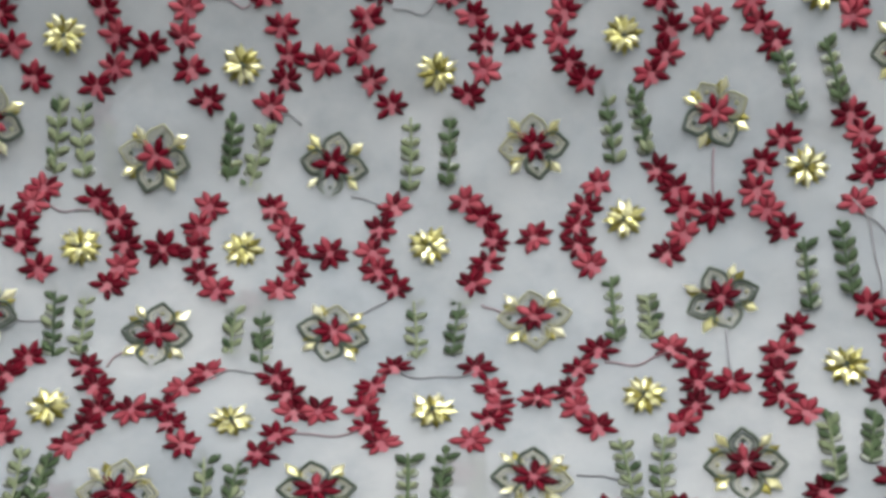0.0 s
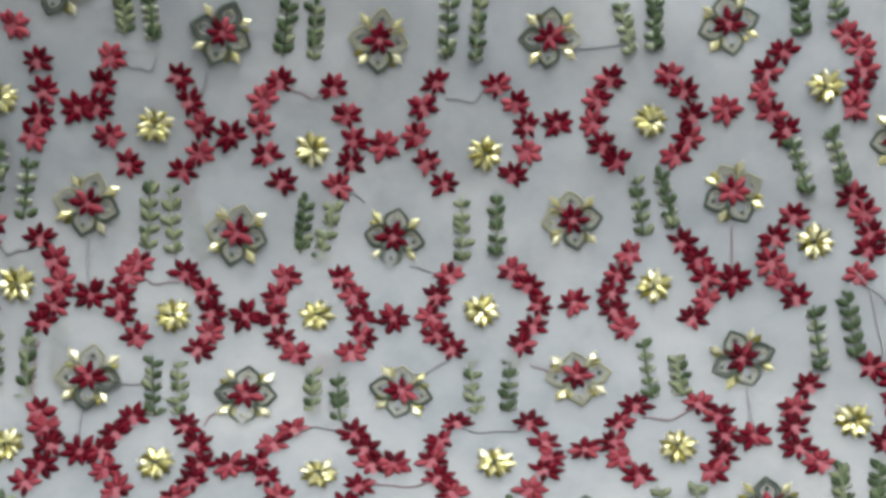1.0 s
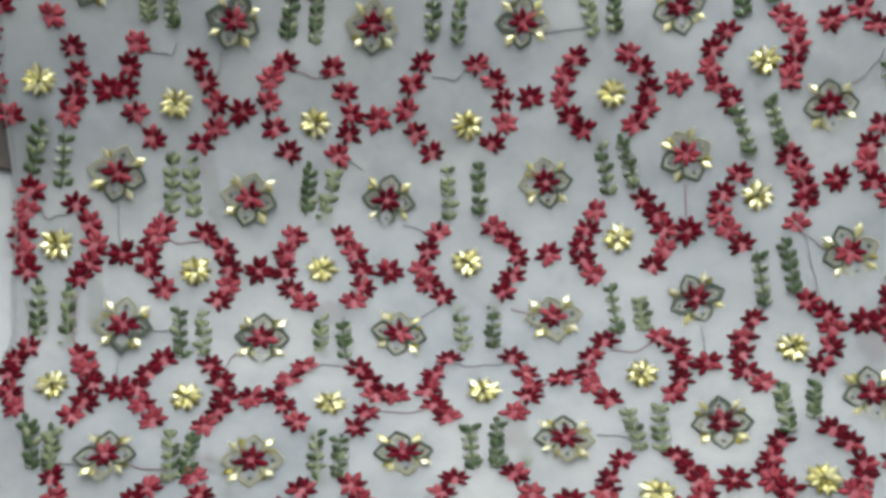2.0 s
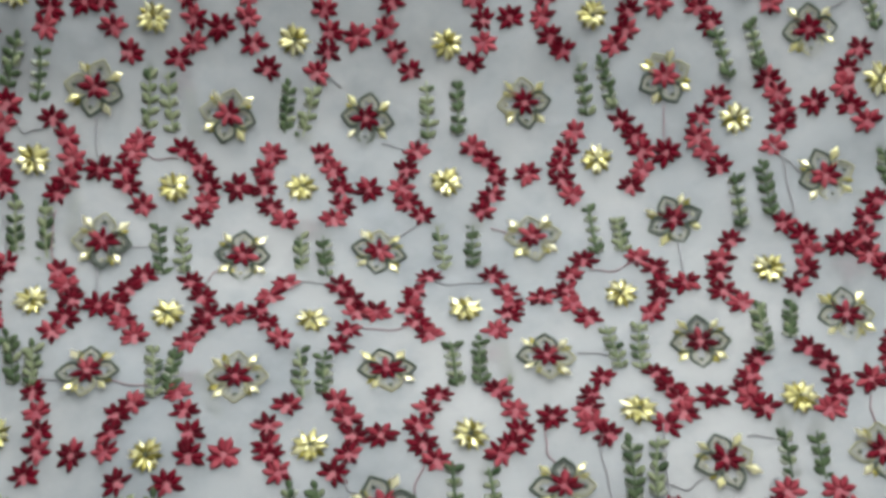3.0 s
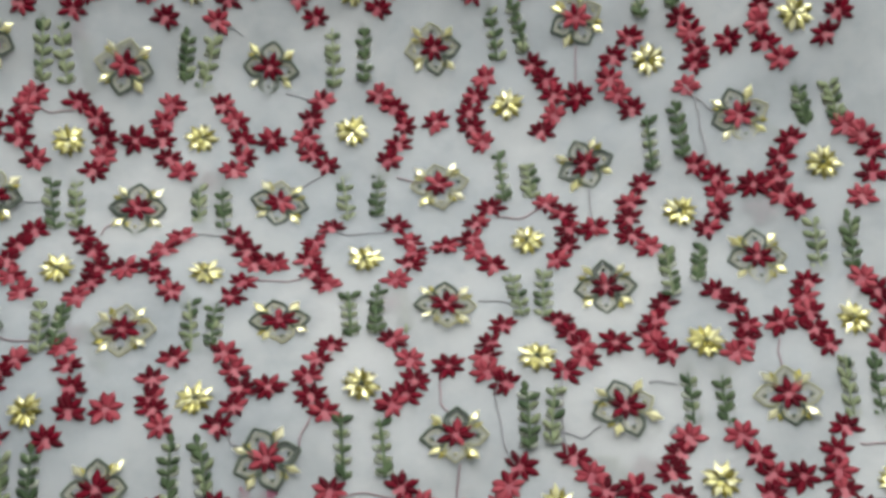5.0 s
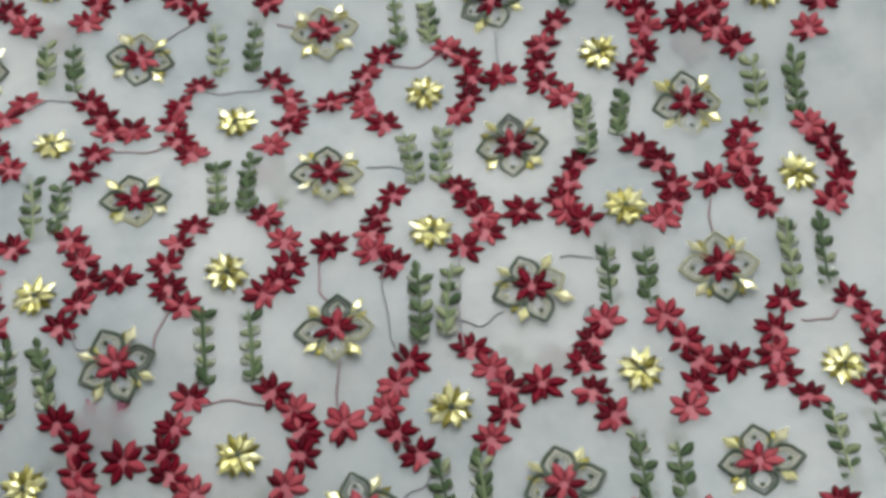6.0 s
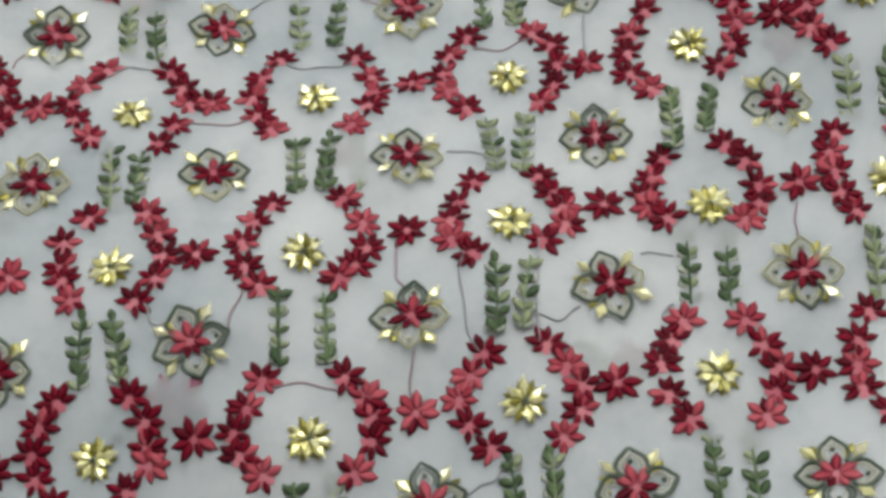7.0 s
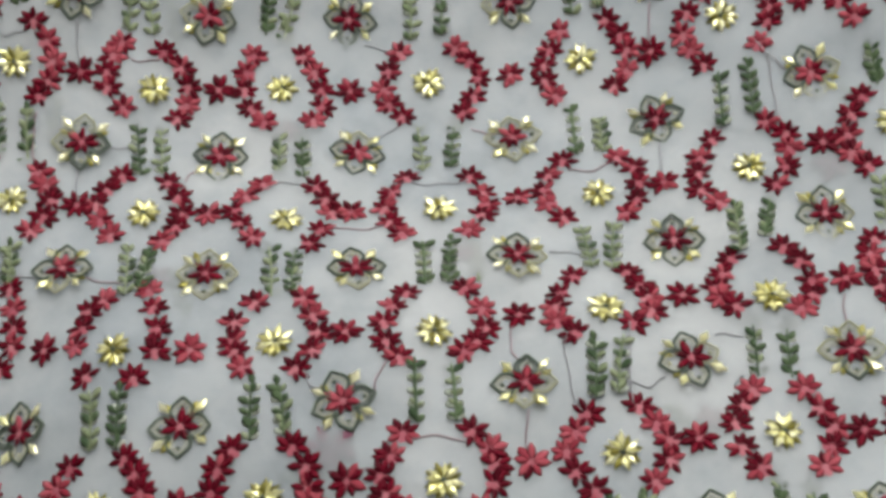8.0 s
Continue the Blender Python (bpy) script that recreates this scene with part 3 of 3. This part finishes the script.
garland_row(1, "east", "dmlmd dmdld mlddl mddmd ddmld dlmdl dldmd", [
    [(11.3, 21.5), (18.3, 12.5), (21.3, 2.5), (18.4, -8.5), (13.5, -17.6)],
    [(5.1, 22.3), (15.1, 14.4), (19.1, 4.3), (18.2, -6.8), (13.2, -15.9)],
    [(12.2, 21.5), (19.1, 12.5), (23.1, 1.5), (24.2, -10.6), (19.3, -21.8)],
    [(16.9, 21.7), (25.9, 14.7), (30.9, 3.6), (28, -9.5), (21.1, -20.6)],
    [(16.2, 22.4), (24.2, 11.3), (28.3, 1.3), (27.3, -10.8), (19.4, -19.9)],
    [(20.1, 18.3), (25.1, 9.1), (27.2, -2), (25.2, -11.1), (19.3, -24.1)],
    [(13.1, 25.6), (20, 15.5), (24, 5.4), (22, -5.7), (15, -15.7)],
])
joint_row("dddldd", [(-190.7, 91), (-111.1, 89.7), (-31.7, 94.1), (67.2, 103.1), (152.7, 105.1), (238.5, 113.8)])
motif_row(1, [(-186.8, 46.1), (-106.8, 41.9), (-26.1, 47.5), (67, 55.9), (152.8, 60.7), (240.3, 69.1)])
sprig_row("mdmpssd", [(-238.3, 71.6, -235.3, 38.2), (-157.8, 63, -151.6, 27.1), (-72.1, 60.6, -70.9, 30.8), (8.9, 74.8, 13.2, 34.7), (103.1, 81, 105.2, 40.1), (190.6, 83.3, 189.5, 44.7), (273.7, 79.9, 273.6, 53.7)])
sprig_row("mmddpdp", [(-220.4, 68.7, -218.3, 33.1), (-144.8, 64.1, -139.7, 27.2), (-59.2, 63.7, -55.9, 25.6), (31.6, 74.8, 31, 34.6), (119.1, 66.7, 120.1, 41.1), (206.6, 85, 206.5, 47.5), (288.3, 76.4, 289.2, 52.1)])

# row 4 of the pattern, counted from the far side
gold_row(2, [(-223.7, 8.5), (-146, -2.5), (-64.3, -8.3), (23.2, -0.2), (115.3, 9.8), (200.8, 15.9), (280.2, 30.6)])
garland_row(2, "west", "mddml ddmll mlddm dmmdm ddmld dlddl ddmld", [
    [(-17.5, 24.7), (-24.5, 17.5), (-27.4, 8.4), (-25.5, -2.9), (-19.5, -13.3)],
    [(-16.6, 28.5), (-24.6, 19.1), (-29.6, 8.7), (-25.6, -2.8), (-17.7, -14.2)],
    [(-15.5, 28.7), (-24.4, 18.3), (-29.4, 6.9), (-25.4, -4.4), (-16.4, -16.7)],
    [(-19.8, 28.7), (-27.5, 15.2), (-31.3, 2.8), (-28.3, -8.6), (-21.3, -17.9)],
    [(-19, 26.2), (-27.9, 15.8), (-31.8, 4.4), (-28.7, -6.9), (-20.7, -17.1)],
    [(-18.3, 21.8), (-26.3, 9.6), (-28.3, -1.6), (-28.3, -13.9), (-19.5, -23.1)],
    [(-14.7, 17.2), (-21.9, 7.2), (-25.1, -4.8), (-24.3, -15.9), (-16.5, -25)],
])
garland_row(2, "east", "mlddm ddddl ddlmd dmmdl ldddl ddldd llddl", [
    [(13.3, 18.4), (18.3, 9.1), (22.3, -0.2), (19.2, -10.6), (13.2, -21)],
    [(11.3, 22.5), (18.3, 11.1), (22.3, -1.2), (19.3, -9.6), (12.2, -19)],
    [(15.4, 26.6), (21.4, 18.3), (25.5, 9), (20.6, -5.5), (14.7, -17.8)],
    [(17.7, 27.6), (25.7, 15.2), (27.8, 4.9), (24.9, -4.5), (17.2, -16.8)],
    [(12.7, 25.2), (21.7, 17), (23.7, 4.6), (21.7, -7.7), (14.9, -17)],
    [(11.6, 26.5), (22.5, 18.2), (23.4, 9.1), (20.2, -3), (13.2, -14.1)],
    [(13.9, 18.5), (22.9, 12.4), (26.8, 3.3), (24.7, -10.9), (16.7, -24)],
])
joint_row("dmlmmd", [(-186.5, 6.2), (-108.7, -3.5), (-27.9, 1.7), (68.8, 10), (152.8, 12.3), (242.2, 24.8)])
motif_row(2, [(-186.3, -40.7), (-104.4, -49.4), (-22.2, -45.1), (67.2, -38), (154.1, -31.3), (237.6, -19.9)])
sprig_row("dpmspmp", [(-234.4, -14.2, -228.7, -43.4), (-153.7, -20.7, -149.1, -60.9), (-71.6, -28, -67.5, -65.6), (13.8, -23.3, 16.1, -57.8), (103.6, -11.4, 107.9, -48.2), (189.2, -10.3, 189, -42.9), (271.7, -0.5, 270.2, -32.7)])
sprig_row("mdddpdd", [(-219.5, -21.7, -219.7, -45.6), (-140.8, -26.7, -141, -58.7), (-56.6, -31.1, -55.5, -64.6), (29.6, -21.2, 29.9, -58.8), (122.4, -12.3, 120.7, -49.1), (209, -6.3, 202.8, -35.7), (288.5, -2.6, 285.1, -34.7)])

# row 5 of the pattern, counted from the far side
gold_row(3, [(-235.8, -72.6), (-147.9, -98.4), (-62.6, -96.2), (21.4, -91.3), (112.6, -77.7), (201.4, -72.1), (280.9, -63.4)])
garland_row(3, "west", "lmdml mddmd mmddl ddmdm ddmld dmdld dlmdd", [
    [(-16.9, 24.3), (-23.9, 14.2), (-27, 3), (-25, -7.1), (-17, -18.2)],
    [(-12.3, 35.3), (-20.3, 29.1), (-21.4, 17.9), (-23.4, 5.9), (-14.4, -13.8)],
    [(-13, 26.5), (-23.1, 14.3), (-23, 2.3), (-21, -4.6), (-16, -15.5)],
    [(-15.2, 27.4), (-22.1, 16.4), (-27, 5.5), (-25, -7.3), (-18.1, -17.2)],
    [(-15.5, 24.4), (-23.3, 12.3), (-26.2, 3.2), (-26.1, -7.7), (-17.2, -15.7)],
    [(-18.3, 25.2), (-24.2, 15), (-29.1, 5.9), (-26.1, -0.2), (-19.3, -6.2)],
    [(-19.7, 24.6), (-23.8, 14.5), (-22.9, 4.4), (-22, -6.8), (-17, -16.9)],
])
garland_row(3, "east", "dmdmd lmddd lmdmd mlddl ddmld dmddl lddml", [
    [(19, 22.8), (22.9, 9.4), (25.7, -2.8), (25.6, -13.8), (19.6, -26.6)],
    [(12.8, 39.9), (17.8, 26.8), (21.8, 11.7), (21.8, -1.3), (11.7, -16.4)],
    [(13.2, 27.5), (19.2, 16.5), (22.2, 5.5), (20.2, -6.4), (12.1, -17.3)],
    [(16.5, 29.5), (25.5, 16.6), (27.5, 3.7), (22.5, -5.2), (15.6, -11.1)],
    [(14, 25.5), (19.9, 15.4), (23.8, 7.4), (24.8, -1.7), (14.1, -9.7)],
    [(10.1, 29.3), (17.9, 21.1), (22.8, 9), (21.8, -0.1), (14.9, -8.3)],
    [(8.2, 22.6), (15.1, 15.6), (18, 6.5), (20, -4.6), (12.9, -14.8)],
])
joint_row("dlmmdm", [(-190.3, -90.6), (-107.9, -98.3), (-25.5, -90.7), (66.7, -78.5), (154.9, -69.3), (242.1, -63.1)])
motif_row(3, [(-197.1, -137.8), (-108, -143.8), (-24.7, -133.3), (68.6, -123.4), (154.5, -110.6), (237.2, -108.9)])
sprig_row("mpdsddp", [(-243.9, -108, -242, -141.2), (-158.3, -120, -157.2, -152.4), (-72.6, -119.6, -71.7, -152.3), (11.2, -108.4, 12.9, -144.6), (105.2, -96.4, 104.1, -133.1), (189.9, -83.4, 188.1, -120.7), (269.9, -86.3, 269.9, -121.9)])
sprig_row("pddspdd", [(-226.9, -108, -227, -141.2), (-142.2, -119.8, -142.1, -152.3), (-59.5, -120.4, -54.6, -150.2), (30.1, -107.3, 32.7, -145.5), (120.9, -95.4, 115.9, -131.2), (207.5, -85.4, 205.7, -123.8), (286.8, -86.3, 284.8, -121.9)])

# row 6 of the pattern, counted from the far side
gold_row(4, [(-236, -173.3), (-150, -182.9), (-63.8, -181), (26, -177), (115.5, -163.6), (195.9, -154.6), (280.3, -159.6)])
garland_row(4, "west", "ldmmm dldld ddddd mmddl dlldd ldddm ddlmd", [
    [(-17, 24), (-24, 14), (-27, 3), (-25, -7), (-17, -18)],
    [(-17.2, 23.6), (-24.2, 13.7), (-27, 2.8), (-25, -7.1), (-17, -18.1)],
    [(-16.9, 23.6), (-24, 13.7), (-27, 2.7), (-25.2, -7.5), (-17.2, -18.4)],
    [(-20.1, 26.5), (-26.2, 13.7), (-31.3, 3.8), (-28.4, -6), (-18.6, -14.7)],
    [(-16.4, 22.6), (-22.4, 12.8), (-27.6, 2.6), (-23.5, -9), (-14.7, -19.2)],
    [(-11.7, 25.9), (-17.5, 16.8), (-23.3, 5.8), (-21.4, -8.3), (-13.5, -19.3)],
    [(-17.4, 32.6), (-24.4, 19.1), (-26.3, 8), (-26.3, -3), (-18.2, -14.6)],
])
garland_row(4, "east", "ddldm ddmld ddmld dlddl dlmdl ldmml dlddd", [
    [(13, 25.1), (20, 15.1), (24, 5.1), (22, -5.9), (15, -16)],
    [(12.9, 24.8), (19.9, 15.1), (23.9, 5.3), (22, -5.8), (15, -15.9)],
    [(14.1, 23.9), (21, 14.1), (21.9, 3.2), (22.8, -3.7), (13.7, -14.2)],
    [(14.6, 25.7), (23.4, 16.9), (26.1, 9), (25.3, -0.9), (18.2, -13.7)],
    [(10.2, 25.3), (18, 15.2), (23.8, 6.1), (22.8, -4.9), (14.9, -15.8)],
    [(13.8, 23.7), (20, 12.5), (25.9, 3.3), (23.1, -7.6), (17.9, -18.5)],
    [(11.5, 32.6), (17.4, 22.5), (18.4, 10.4), (15.5, -0.7), (8.5, -11.7)],
])
joint_row("mmdldd", [(-194, -179.1), (-107, -184.6), (-22.1, -174.5), (69.9, -165.7), (154, -156.7), (236.6, -152.8)])
motif_row(4, [(-190, -220.1), (-105, -224.5), (-16.4, -218.9), (74.9, -204.1), (157.7, -202.5), (236.1, -200.8)])
sprig_row("smmsddm", [(-239, -197.3, -237.1, -231.2), (-157, -203.9, -155, -237.8), (-71.1, -204.3, -69.1, -237.1), (19.3, -193.7, 21.3, -228.8), (107.7, -186.9, 111.4, -218.1), (190.3, -177, 191.2, -213.1), (270.1, -179.2, 270.1, -217.2)])
sprig_row("ssdmmds", [(-222, -198.2, -222.1, -231.2), (-140, -203.8, -140, -237.7), (-54.1, -204.1, -54.2, -237), (35.2, -193.7, 36.2, -228.8), (124.4, -186.3, 125.2, -218.5), (206, -178, 205.9, -216.1), (287.9, -179.3, 288, -212.2)])

# row 7 of the pattern, counted from the far side
gold_row(5, [(-227.1, -259.1), (-144.1, -261.6), (-60.2, -261.9), (30.2, -254.7), (115.3, -248.2), (196.3, -245.7), (280.6, -240.9)])
garland_row(5, "west", "ldldl dddmm dddlm dmdmd ldlld mlddm mmlml", [
    [(-17, 23.9), (-24, 13.9), (-27, 2.9), (-25, -7), (-17, -18)],
    [(-17, 23.8), (-24, 13.8), (-27, 2.8), (-25, -7.2), (-17, -18.1)],
    [(-16.9, 23.8), (-23.9, 13.7), (-26.9, 2.8), (-24.9, -7.2), (-17, -18)],
    [(-16.8, 23.9), (-23.8, 14), (-26.8, 3), (-24.8, -6.9), (-16.9, -17.9)],
    [(-16.7, 24.5), (-23.7, 14.2), (-26.7, 3.2), (-24.7, -6.8), (-16.8, -17.9)],
    [(-11, 26.6), (-18.9, 16.6), (-21.9, 5.6), (-18.8, -4.9), (-11.9, -15)],
    [(-19.4, 17.8), (-26.3, 7.9), (-28.8, -2.9), (-26.8, -14), (-18.9, -24)],
])
garland_row(5, "east", "dmmll dmddl dmddl llldd dddmd llldd ddmll", [
    [(13, 25), (20, 15), (24, 5.1), (22, -5.9), (15, -15.9)],
    [(13, 25), (20, 15.1), (24, 5.2), (22, -5.8), (15, -15.8)],
    [(13, 25), (19.9, 15.1), (23.9, 5.1), (21.9, -5.8), (14.9, -15.8)],
    [(13, 24.9), (19.9, 14.9), (23.8, 4.9), (21.8, -6.1), (14.8, -16)],
    [(12.9, 24.6), (19.7, 14.4), (23.7, 4.8), (21.7, -6.2), (14.8, -16.1)],
    [(14.5, 24.6), (22.4, 14.6), (25.3, 4.7), (24.7, -6.1), (17.8, -16.1)],
    [(12.9, 25), (19.9, 15), (23.8, 5), (21.9, -6), (14.9, -16)],
])
joint_row("mmmmmm", [(-186.1, -260.9), (-102.1, -262.3), (-15.5, -259.7), (72.8, -250.9), (155.8, -246.5), (237.9, -243.9)])

# loose jump threads: both ends and the sideways sag in mm
jump_threads([
    (-169.6, 196, -156.6, 197, 6),
    (-86, 200.3, -70.3, 199.4, 4),
    (1.1, 204.7, 18.7, 208.8, 4),
    (-192.7, 117, -191.7, 98, 1),
    (-164.9, 104.3, -148, 103.5, 3),
    (-75.8, 17.3, -53.9, 18.4, -4),
    (10.4, 25.3, 36, 26.3, 5),
    (153.6, 132.3, 152.7, 112.2, 1),
    (153.8, 41, 153.8, 17.4, 1),
    (-188.5, 28, -186.5, 11.4, 1),
    (102.3, 28.8, 124.1, 32.9, 4),
    (-236.4, 110.7, -223.5, 109.8, 5),
    (212.6, 90, 216.5, 48.4, -4),
    (63.8, -88.5, 64.8, -105.2, 3),
])
jump_threads([
    (92.4, -98.3, 96.2, -134, 4),
    (69.8, -141.3, 68.2, -156.5, 1),
    (124.8, -92.4, 122.8, -130.3, 1),
    (122.8, -123.3, 138.5, -121.5, 4),
    (13.8, -153.4, 34.6, -156.2, -2),
    (170.5, -95.5, 181.2, -96.5, -1),
    (83.9, -195.3, 101.7, -188.8, 8),
    (269.9, -135, 282.8, -133, 3),
    (87, -35.1, 99.9, -36, -1),
    (-44.5, -115.4, -35.5, -125.3, 3),
    (239.1, -75.3, 237.1, -90.5, 1),
    (-136.7, 188.1, -128.6, 203.1, 3),
    (-245.2, 58.5, -243.2, 36.2, -2),
    (-214.4, 61.6, -214.4, 38.2, 2),
])
jump_threads([
    (253.3, 166.9, 267.3, 176.8, 4),
    (-35.8, -9.7, -13, -10.9, 3),
    (53.1, 230.8, 91.4, 228.7, 0),
    (-173.6, 44.5, -157.7, 46.7, 1),
    (-170, -47.9, -155, -50.8, 1),
    (-222.6, -38.3, -202.8, -43.8, 1),
    (-20.9, 124.2, -8.1, 120.2, -1),
    (44.5, 65.6, 56.5, 60.5, 2),
    (218.6, 84.8, 231.6, 70.4, 2),
    (-48.6, 154.9, -56.5, 157.8, 1),
    (-120.7, 29.4, -124.7, 22.2, 1),
    (-18.6, 59.6, -4.8, 68.8, 2),
    (180.3, -120.7, 176.5, -124.7, 1),
    (-0.7, -109.4, -7.7, -125.2, 2),
])

# flowers of a lower layer that show faintly through the net
for x, y, size in ((-146, 145, 1.2), (-67, 63, 1.0), (-134, -49, 1.2), (247, 12, 1.6), (-31, -160, 1.8), (163, -145, 1.1), (37, -33, 1.0)):
    ob = new("faded_flower")
    ob.matrix_basis = on_cloth(x / 1000, y / 1000, 20, -0.0016) @ Matrix.Diagonal((size, size, 1, 1))
    child("knot", KNOT["f"], ob)
    red_petals(ob, "f", [k * 60 for k in range(6)], 0.0004)
    tagged(ob, "faded rose flower lying under the sheer net", "embroidered flower", "flowers under the net")

# leaf sprigs of the lower layer
for x, y, turn in ((-138, 128, 10), (-60, 46, -6), (-118, -60, 20), (44, -40, 5), (-40, -178, 60), (-205, 60, 0), (150, -150, 30), (258, 52, 12)):
    ob = new("faded_sprig")
    ob.matrix_basis = on_cloth(x / 1000, y / 1000, turn, -0.0017)
    part("stem", tube([(0, -0.017, 0), (0.001, 0, 0), (0, 0.017, 0)], 0.0009), GREEN_PALE, ob)
    for k in range(8):
        child("leaf", LEAVES["d" if k % 3 else "p"][k % 2], ob, pose(0, -0.015 + 0.004 * k, 0, 0, 0, 45 if k % 2 else -45))
    tagged(ob, "faded green leaf sprig lying under the sheer net", "leaf sprig", "sprigs under the net")

# an added dark strip, standing in for soft shade at the net's edge
scarf = tagged(new("scarf"), "dark taupe strip added under the net's edge in place of soft shading", "scarf")
bm, grid = sheet(-0.40, -0.228, 0.125, 0.155, 30, 14, lambda x, y: lie(x, y) - 0.0016 + 0.0003 * math.sin(x * 90))
folds = part("cloth", bm, TAUPE, scarf)
thick = folds.modifiers.new("thickness", "SOLIDIFY")
thick.thickness, thick.offset = 0.0009, -1
